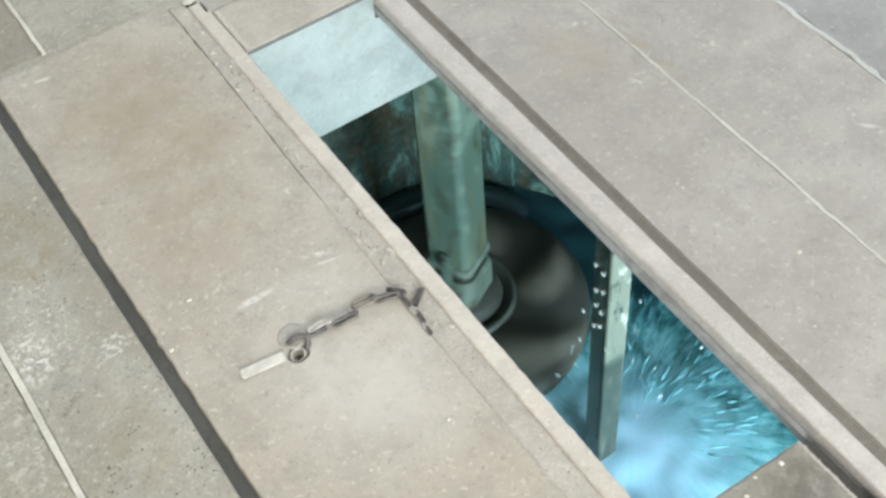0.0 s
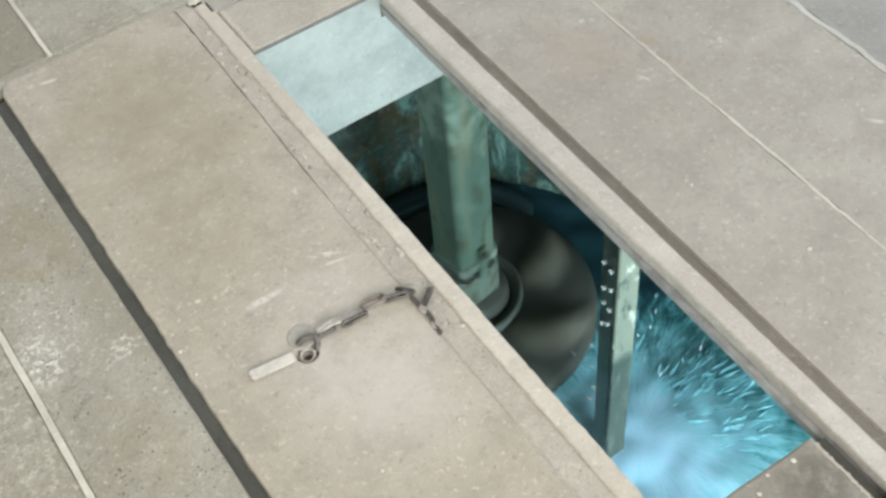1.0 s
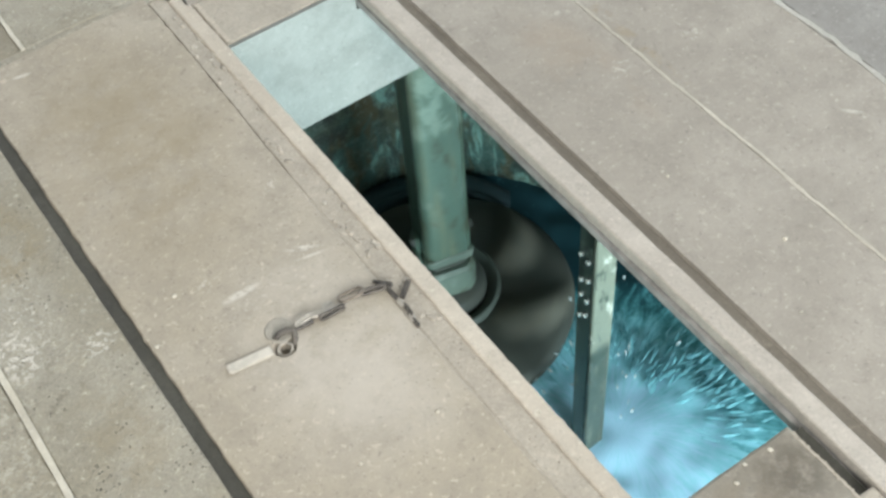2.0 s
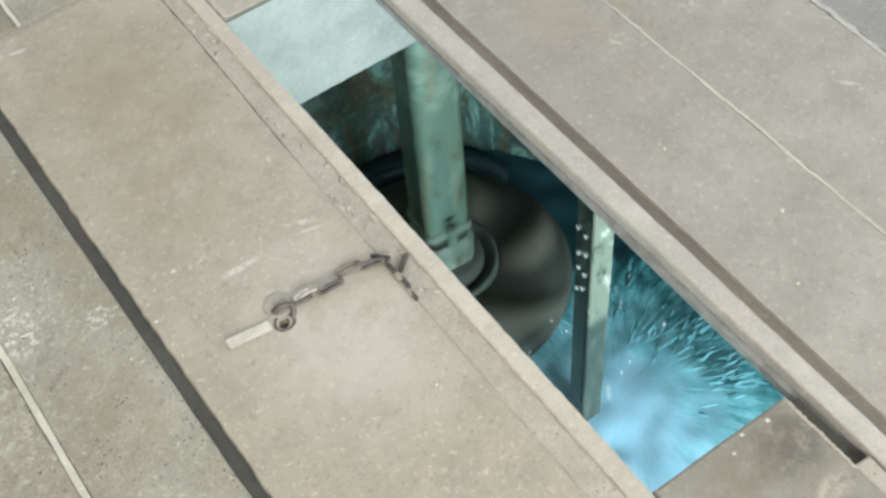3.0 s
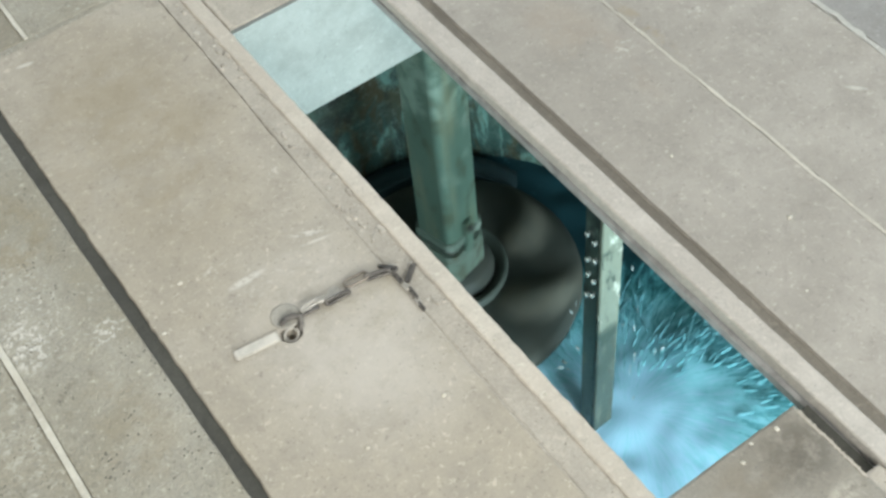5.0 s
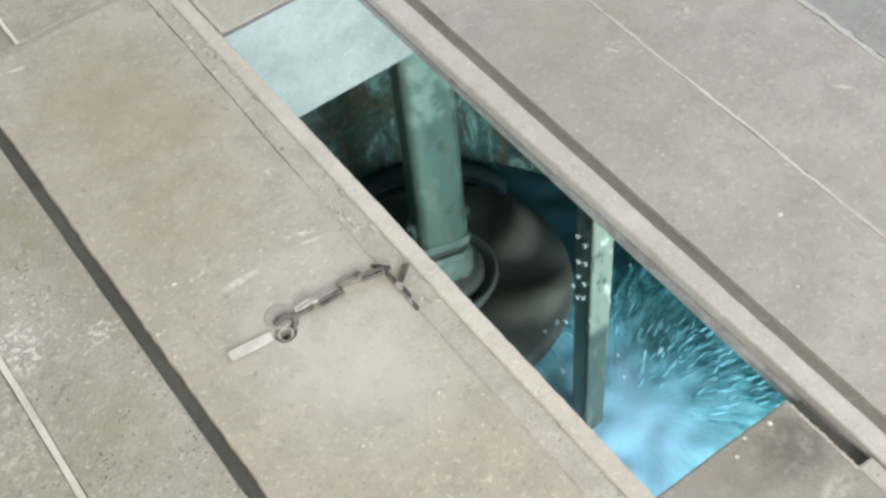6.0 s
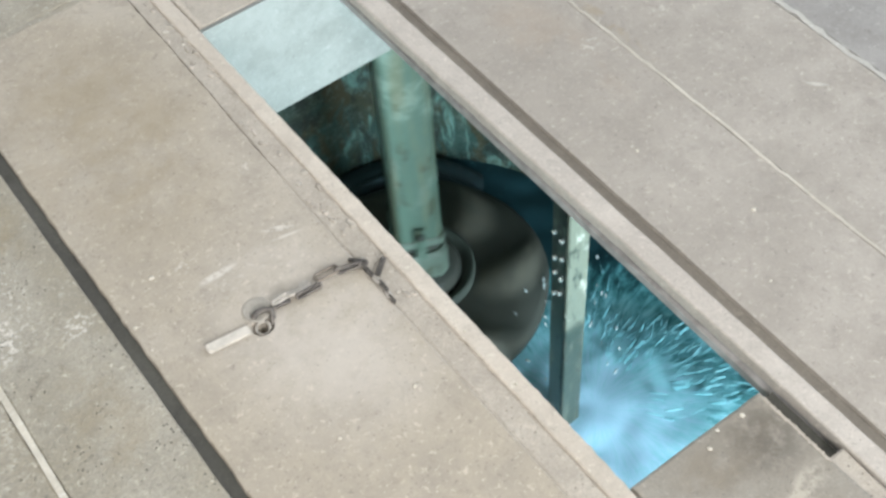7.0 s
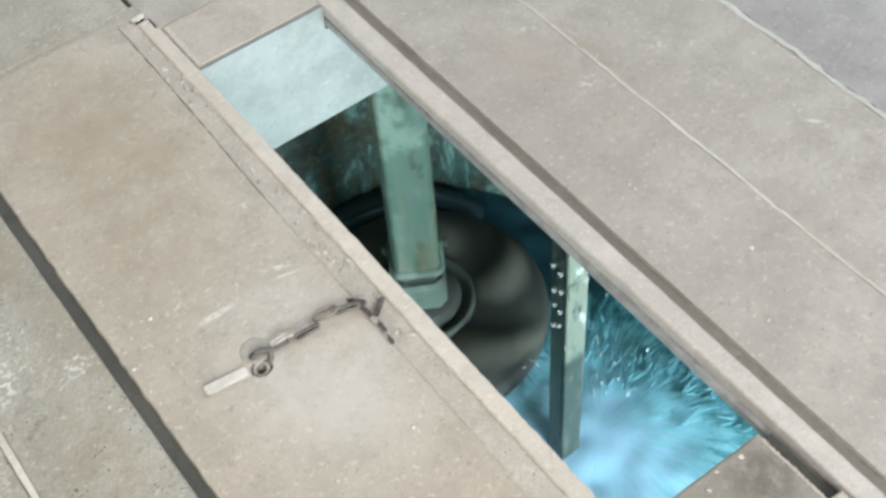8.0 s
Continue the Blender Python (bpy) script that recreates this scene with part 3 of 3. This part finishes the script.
def link_mesh(length, width, wire):
    pts = []
    r = width / 2 - wire
    h = length / 2 - width / 2
    for i in range(8):
        a = -math.pi / 2 + math.pi * i / 7
        pts.append((h + r * math.cos(a), r * math.sin(a), 0))
    for i in range(8):
        a = math.pi / 2 + math.pi * i / 7
        pts.append((-h + r * math.cos(a), r * math.sin(a), 0))
    return tube(pts, wire, 8, True)


def lifting_chain():
    chain = tagged(new("lifting_chain"), "rusty steel chain hooked in the slab's lifting pocket", "chain")
    broad = finish("link", link_mesh(0.044, 0.021, 0.0022), M_CHAIN_BROWN, True)
    dark = finish("link", link_mesh(0.044, 0.013, 0.0028), M_CHAIN, True)
    pale = finish("link", link_mesh(0.031, 0.0125, 0.0032), M_CHAIN_LIGHT, True)
    small = finish("link", link_mesh(0.026, 0.0095, 0.0019), M_CHAIN, True)
    tiny = finish("link", link_mesh(0.018, 0.0085, 0.0018), M_CHAIN, True)
    speck = finish("link", link_mesh(0.016, 0.0080, 0.0020), M_CHAIN_LIGHT, True)
    # x, y, z, heading, lean, mesh
    run = ((-0.2010, 0.5405, 0.0065, 6, 20, pale), (-0.1765, 0.5375, 0.0060, -17, -15, pale), (-0.1590, 0.5265, 0.0065, -5, 68, dark),
           (-0.1200, 0.5370, 0.0060, -6, -14, broad), (-0.0900, 0.5250, 0.0065, -18, 62, dark), (-0.0705, 0.5215, 0.0045, -30, 15, small),
           (-0.0690, 0.5020, 0.0040, -88, 66, small), (-0.0680, 0.4830, 0.0030, -84, 20, speck),
           (-0.0665, 0.4660, 0.0030, -93, 70, small), (-0.0685, 0.4510, 0.0015, -97, 15, speck), (-0.0700, 0.4400, 0.0015, -90, 60, tiny))
    for x, y, z, heading, lean, mesh in run:
        ob = new("link", mesh)
        ob.parent = chain
        ob.matrix_basis = pose(x, y, z, 0, 0, heading) @ pose(0, 0, 0, lean, 0, 0)
    hook = [(-0.2300, 0.5160, -0.008), (-0.2240, 0.5250, 0.001), (-0.2200, 0.5330, 0.0055), (-0.2290, 0.5410, 0.0055), (-0.2400, 0.5430, 0.0045), (-0.2490, 0.5390, 0.0040)]
    part("hook", tube(hook, 0.0048, 8), M_CHAIN, chain, "dark iron hook in the pocket", True)
    shank = [(-0.2235, 0.5350, 0.0050), (-0.2120, 0.5325, 0.0055), (-0.2000, 0.5315, 0.0050), (-0.1890, 0.5315, 0.0040)]
    part("shank", tube(shank, 0.0031, 8), M_CHAIN, chain, "", True)
    ring = [(0.0105 * math.cos(i * math.tau / 20), 0.0105 * math.sin(i * math.tau / 20), 0) for i in range(20)]
    ob = part("ring", tube(ring, 0.0022, 8, True), M_CHAIN_LIGHT, chain, "small dusty ring lying in the pocket", True)
    ob.matrix_basis = pose(-0.2440, 0.5210, -0.006, 10, -12, 0)
    ob = part("washer", lathe(((0, 0.0012), (0.0205, 0.0018), (0.0225, 0.0), (0, 0)), 28), M_WASHER, chain, "thin dusty round plate beside the pocket")
    ob.matrix_basis = pose(-0.2360, 0.5500, 0.0003)
    ob = part("washer", lathe(((0, 0.0012), (0.0095, 0.0016), (0.0110, 0.0), (0, 0)), 24), M_CHAIN_LIGHT, chain, "small pale washer between the links")
    ob.matrix_basis = pose(-0.1565, 0.5420, 0.0003)
    for x, y, heading, length, width, high in ((-0.0690, 0.5300, -46, 0.030, 0.0062, 0.004), (-0.0485, 0.4995, 38, 0.035, 0.0085, 0.005)):
        ob = part("flat_bar", box(-length / 2, length / 2, -width / 2, width / 2, 0.0, high, 0.0012), M_CHAIN, chain, "dark flat iron scrap of the chain's end")
        ob.matrix_basis = pose(x, y, -0.0005, 0, 0, heading)
    return chain


def lifting_strap():
    bm = box(-0.033, 0.033, -0.0088, 0.0088, 0.0, 0.004, 0.0015)
    for v in bm.verts:
        v.co.y += 0.0022 * math.cos(v.co.x * 40) * (1 if v.co.y > 0 else 0.4)
    box(-0.0350, -0.026, -0.0080, 0.0085, 0.0, 0.0065, 0.0022, bm=bm)
    ob = part("lifting_strap", bm, M_STRAP)
    ob.matrix_basis = pose(-0.2955, 0.5295, 0.0, 0, 0, -7)
    return tagged(ob, "pale flat steel strap at the lifting pocket", "strap")


lifting_chain(), lifting_strap()


def crumbs():
    r = random.Random(12)
    spots = ((-0.259, 0.297), (-0.393, 0.634), (-0.392, 0.585), (0.148, -0.010), (0.190, -0.014), (0.121, -0.024), (-0.452, 0.60), (-0.545, 0.802),
             (-0.572, 0.765), (-0.585, 0.735), (0.40, 0.43), (0.455, 0.23), (0.38, 0.12), (-0.13, 0.30), (-0.33, 0.70), (-0.02, 0.33), (-0.018, 0.215))
    for i, (x, y) in enumerate(spots):
        bm = bmesh.new()
        bmesh.ops.create_icosphere(bm, subdivisions=2, radius=1.0)
        size = r.uniform(0.0018, 0.0036)
        for v in bm.verts:
            v.co *= 1 + 0.5 * noise.noise(v.co * 1.4 + Vector((i * 2.7, 0, 0)))
            v.co = Vector((v.co.x * size * 1.3, v.co.y * size, max(-0.4, v.co.z) * size * 0.7))
        ob = part("mortar_crumb", bm, M_PALE)
        ob.matrix_basis = pose(x, y, size * 0.27, 0, 0, r.uniform(0, 180))
        tagged(ob, "small pale mortar crumb on the concrete floor", "crumb", "mortar crumbs")


crumbs()

# ---- the pit below ----
W, E, N, S = -0.55, 0.99, 1.716, -1.7
structure("pit_wall_west", box(W - 0.15, W, S, N, -1.9, -0.09), M_WET, "dark wet stained pit wall")
structure("pit_wall_east", box(E, E + 0.15, S, 1.256, -1.9, -0.09), M_WET, "dark wet stained pit wall")


def rounded_wall():
    """The far wall, which turns into the east wall in a quarter round behind the runner."""
    line = [(W - 0.15, N)] + [(0.474 + 0.516 * math.sin(radians(a)), 1.256 + (N - 1.256) * math.cos(radians(a))) for a in range(0, 91, 5)]
    back = [(E + 0.15, 1.256), (E + 0.15, N + 0.15), (W - 0.15, N + 0.15)]
    bm = bmesh.new()
    low, high = ([bm.verts.new((x, y, z)) for x, y in line + back] for z in (-1.9, -0.09))
    for i in range(len(low)):
        j = (i + 1) % len(low)
        bm.faces.new((low[i], low[j], high[j], high[i]))
    bm.faces.new(low), bm.faces.new(high)
    return bm


structure("pit_wall_north", rounded_wall(), M_WET, "dark wet wall with pale mineral streaks")
_south = bmesh.new()
for _x0, _x1, _z0, _z1 in ((W - 0.15, -0.28, -1.9, -0.09), (0.98, E + 0.15, -1.9, -0.09), (-0.28, 0.98, -0.25, -0.09), (-0.28, 0.98, -1.9, -1.25)):
    box(_x0, _x1, S, S + 0.06, _z0, _z1, bm=_south)
structure("pit_wall_south", _south, M_WET, "wet pit wall with the tailrace opening")
structure("pit_bottom", box(W - 0.15, E + 0.15, S, N, -2.0, -1.9), M_WET, "dark wet pit bottom")


def water_sheet():
    bm = bmesh.new()
    nx, ny = 90, 150
    grid = []
    for j in range(ny + 1):
        row = []
        for i in range(nx + 1):
            x, y = W + (E - W) * i / nx, S + 0.06 + (N - S - 0.06) * j / ny
            d = math.hypot(x - JET[0], y - JET[1])
            lift = 0.010 * math.exp(-(d / 0.2) ** 2) + 0.008 * noise.fractal(Vector((x * 13, y * 13, 0.3)), 1.0, 2.0, 4)
            row.append(bm.verts.new((x, y, WATER_Z + lift)))
        grid.append(row)
    for a, b in zip(grid, grid[1:]):
        for i in range(nx):
            bm.faces.new((a[i], a[i + 1], b[i + 1], b[i]))
    return tagged(part("water", bm, M_WATER, None, "churning blue-white foaming tailwater", True), kind="structure")


water_sheet()

# ---- the turbine: a square shaft on a dark runner ----
AXIS = (0.474, 1.256)


def square_bar(half, chamfer, z0, z1, cap=0.0):
    bm = bmesh.new()
    c = half - chamfer
    pts = [(half, -c), (half, c), (c, half), (-c, half), (-half, c), (-half, -c), (-c, -half), (c, -half)]
    levels = [(1 - cap / half, z0), (1, z0 + cap), (1, z1 - cap), (1 - cap / half, z1)] if cap else [(1, z0), (1, z1)]
    rings = [[bm.verts.new((x * s, y * s, z)) for x, y in pts] for s, z in levels]
    for a, b in zip(rings, rings[1:]):
        for i in range(8):
            bm.faces.new((a[i], a[(i + 1) % 8], b[(i + 1) % 8], b[i]))
    bm.faces.new(rings[0]), bm.faces.new(rings[-1])
    return bm


def turbine():
    t = tagged(new("turbine"), "square green-painted shaft turning on a dark runner", "turbine")
    part("shaft", square_bar(0.060, 0.013, -1.052, -0.091), M_SHAFT, t, "worn green-painted square shaft")
    part("collar", square_bar(0.066, 0.012, -1.080, -1.0525, 0.004), M_COUPLING, t)
    part("spacer", square_bar(0.050, 0.010, -1.113, -1.0805), M_RUNNER, t, "dark recessed spacer")
    part("coupling", square_bar(0.071, 0.022, -1.215, -1.1135, 0.009), M_COUPLING, t, "worn green-painted coupling block")
    for s in (0, 180):
        bm = box(0.0605, 0.0730, -0.014, 0.014, -1.122, -1.000, 0.003)
        ob = part("strap", bm, M_SHAFT, t)
        ob.matrix_basis = pose(0, 0, 0, 0, 0, s)
        b = part("bolt", lathe(((0, 0.012), (0.009, 0.012), (0.011, 0.008), (0.011, 0), (0, 0)), 8), M_RUNNER, ob)
        b.matrix_basis = pose(0.0725, 0, -1.020, 0, 90, 0)
    part("hub", lathe(((0, -1.206), (0.098, -1.210), (0.104, -1.222), (0.112, -1.242), (0.112, -1.30), (0, -1.30)), 40), M_RUNNER, t, "dark worn hub", True)
    part("hub_rim", lathe(((0.110, -1.262), (0.136, -1.240), (0.143, -1.238), (0.148, -1.243), (0.150, -1.268), (0.146, -1.30), (0.110, -1.30)), 48), M_RIM, t, "pale worn rim round the hub", True)
    part("runner_disc", lathe(((0, -1.26), (0.10, -1.264), (0.18, -1.262), (0.27, -1.268), (0.328, -1.284), (0.348, -1.300), (0.344, -1.34), (0.2, -1.37), (0, -1.385)), 64), M_RUNNER, t, "dark wet iron runner", True)
    for i in range(6):
        bm = bmesh.new()
        rows = []
        for j in range(15):
            u = j / 14
            r = 0.142 + 0.205 * u
            a = 0.62 * u * u
            d = Vector((math.cos(a), math.sin(a), 0))
            side = Vector((-d.y, d.x, 0))
            base = -1.270 - 0.030 * max(0.0, (u - 0.7) / 0.3) ** 2
            top = 0.034 * math.sin(math.pi * min(1.0, 0.12 + 0.82 * u))
            w = 0.050 + 0.058 * math.sin(math.pi * min(1.0, 0.15 + 0.75 * u))
            rows.append([bm.verts.new(d * r + side * w * (q - 0.5) * 2 + Vector((0, 0, base - 0.012 + (top + 0.012) * math.sin(math.pi * q ** 1.6)))) for q in (0, 0.15, 0.3, 0.45, 0.6, 0.72, 0.84, 0.93, 1)])
        for p, q in zip(rows, rows[1:]):
            for s in range(8):
                bm.faces.new((p[s], p[s + 1], q[s + 1], q[s]))
            bm.faces.new((p[8], p[0], q[0], q[8]))
        bm.faces.new(rows[0]), bm.faces.new(rows[-1])
        ob = part("blade", bm, M_RUNNER_PALE, t, "", True)
        ob.matrix_basis = pose(0, 0, 0, 0, 0, i * 60)
    return t


TURBINE = turbine()
TURBINE.matrix_basis = pose(AXIS[0], AXIS[1], 0)


def casing_band(name, profile, parent, label):
    bm = bmesh.new()
    rows = []
    n = len(profile)
    for i in range(61):
        a = radians(12 + 195 * i / 60)
        d = Vector((math.cos(a), math.sin(a), 0))
        sink = 0.14 * max(0, 1 - i / 16) ** 2 + 0.10 * max(0, 1 - (60 - i) / 10) ** 2
        rows.append([bm.verts.new(d * r + Vector((0, 0, z - sink))) for r, z in profile])
    for p, q in zip(rows, rows[1:]):
        for k in range(n - 1):
            bm.faces.new((p[k], p[k + 1], q[k + 1], q[k]))
    bm.faces.new(rows[0]), bm.faces.new(rows[-1])
    return part(name, bm, M_CASING, parent, label, True)


def casing_ring():
    """A fixed ring behind the runner, open to the side where the water leaves."""
    c = tagged(new("turbine_casing"), "dark blue-green casing ring round the runner", "casing")
    c.matrix_basis = pose(AXIS[0], AXIS[1], 0)
    casing_band("rim", ((0.366, -1.50), (0.366, -1.287), (0.369, -1.283), (0.380, -1.283), (0.3835, -1.287), (0.3835, -1.50)), c, "dull blue rim of the casing")
    casing_band("shelf", ((0.384, -1.50), (0.384, -1.292), (0.450, -1.300), (0.452, -1.50)), c, "")
    return c


casing_ring()


def steel_post():
    p = tagged(new("steel_post"), "peeling painted steel post standing in the foaming water", "post")
    part("face_plate", box(0.490, 0.548, 0.680, 0.690, -1.50, -0.091, 0.002), M_POST, p, "pale peeling paint on the post's broad face")
    part("web", box(0.492, 0.502, 0.6905, 0.738, -1.50, -0.091, 0.002), M_POST_SIDE, p, "wet side of the post, shade put into its dark colour")
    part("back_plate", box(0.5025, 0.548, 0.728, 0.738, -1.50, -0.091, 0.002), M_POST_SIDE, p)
    for i in range(4):
        for j in range(2):
            bm = lathe(((0, 0.008), (0.005, 0.008), (0.0065, 0.005), (0.0065, 0), (0, 0)), 6)
            b = part("bolt", bm, M_BOLT, p, "bright wet bolt head")
            b.matrix_basis = pose(0.492, 0.704 + 0.021 * j + 0.003 * math.sin(i * 5 + j), -0.585 - (0.0, 0.060, 0.135, 0.190)[i] - 0.017 * j * (1 if i % 2 else -0.4), 0, -90, 0)
    return p


steel_post()

# ---- foam and spray ----
rng = random.Random(5)


def spray_mesh(seed, count, spread, longest):
    """A fan of thin tapered threads of water that points along x."""
    r = random.Random(seed)
    bm = bmesh.new()
    for i in range(count):
        long, wide = r.uniform(0.3, 1.0) * longest, r.uniform(0.0009, 0.0038)
        turn = r.gauss(0, 10)
        m = pose(r.uniform(-0.06, 0.06), r.uniform(-spread, spread), r.uniform(-0.012, 0.022), 0, r.uniform(-9, 6), turn) @ Matrix.Diagonal((long, wide, wide * 0.8, 1))
        for v in bmesh.ops.create_icosphere(bm, subdivisions=1, radius=1.0)["verts"]:
            k = 1 + 0.5 * noise.noise(v.co * 1.7 + Vector((i * 3.1, seed, 0)))
            v.co = m @ Vector((v.co.x, v.co.y * k * (0.75 - 0.45 * v.co.x), v.co.z * k))
    return finish("foam_spray", bm, M_FOAM, True)


FOAM_MESHES = [spray_mesh(i, 13, 0.046, 0.034) for i in range(8)]
FOAM = []
for i in range(34):
    ob = tagged(new("foam_spray", FOAM_MESHES[i % 8]), "fan of blue-white spray threads thrown over the water", "spray", kind="stuff")
    FOAM.append((ob, rng.uniform(-35, 95), rng.uniform(0.15, 0.26), rng.uniform(0.10, 0.20), rng.uniform(0.34, 0.6), rng.random(), rng.uniform(0.008, 0.022)))
_dm = bmesh.new()
bmesh.ops.create_icosphere(_dm, subdivisions=1, radius=1.0)
for v in _dm.verts:
    v.co.x *= 1.9
DROP_MESH = finish("water_drop", _dm, M_DROP, True)
DROPS = []
for i in range(36):
    ob = tagged(new("water_drop", DROP_MESH), "small bright water drop flying over the runner", "water drop", "flying drops")
    s = rng.uniform(0.0022, 0.0050)
    ob.scale = (s, s, s)
    DROPS.append((ob, rng.uniform(15, 150), rng.uniform(0.0, 0.2), rng.uniform(0.15, 0.35), rng.uniform(0.5, 0.8), rng.random(), rng.uniform(0.05, 0.22)))


def motions():
    # the shaft turns 800 degrees a second
    walk(TURBINE, [(i / 10, pose(AXIS[0], AXIS[1], 0, 0, 0, turn_at(i / 10))) for i in range(81)])
    for ob, heading, start, way, period, phase, high in FOAM + DROPS:
        rows = []
        d = Vector((math.cos(radians(heading)), math.sin(radians(heading)), 0))
        for i in range(81):
            u = (i / 10 / period + phase) % 1
            if u < 0.75:
                s = u / 0.75
                z = WATER_Z + 0.03 * math.exp(-s * 3) + high * math.sin(math.pi * s) - 0.012
            else:
                s = 1 - (u - 0.75) / 0.25
                z = WATER_Z - 0.10
            x, y = JET[0] + d.x * (start + way * s), JET[1] + d.y * (start + way * s)
            x = min(x, E - 0.04)
            rows.append((i / 10, pose(x, y, z, 0, 0, heading + 24 * (phase - 0.5))))
        walk(ob, rows)


def turn_at(t):
    # quarter turns by which it slips behind ten quarters a second
    n = float(np.interp(t, (-0.24, 0.66, 1.48, 2.25, 3.58, 4.72, 5.46, 6.2, 7.1, 8.0), range(-1, 9)))
    whole = math.floor(n)
    part_turn = float(np.interp(n - whole, (0, 0.33, 0.55, 1), (0, 0.43, 0.72, 1)))
    return -31 + 900 * (t - 6.2) + 540 - 90 * (whole + part_turn)


motions()
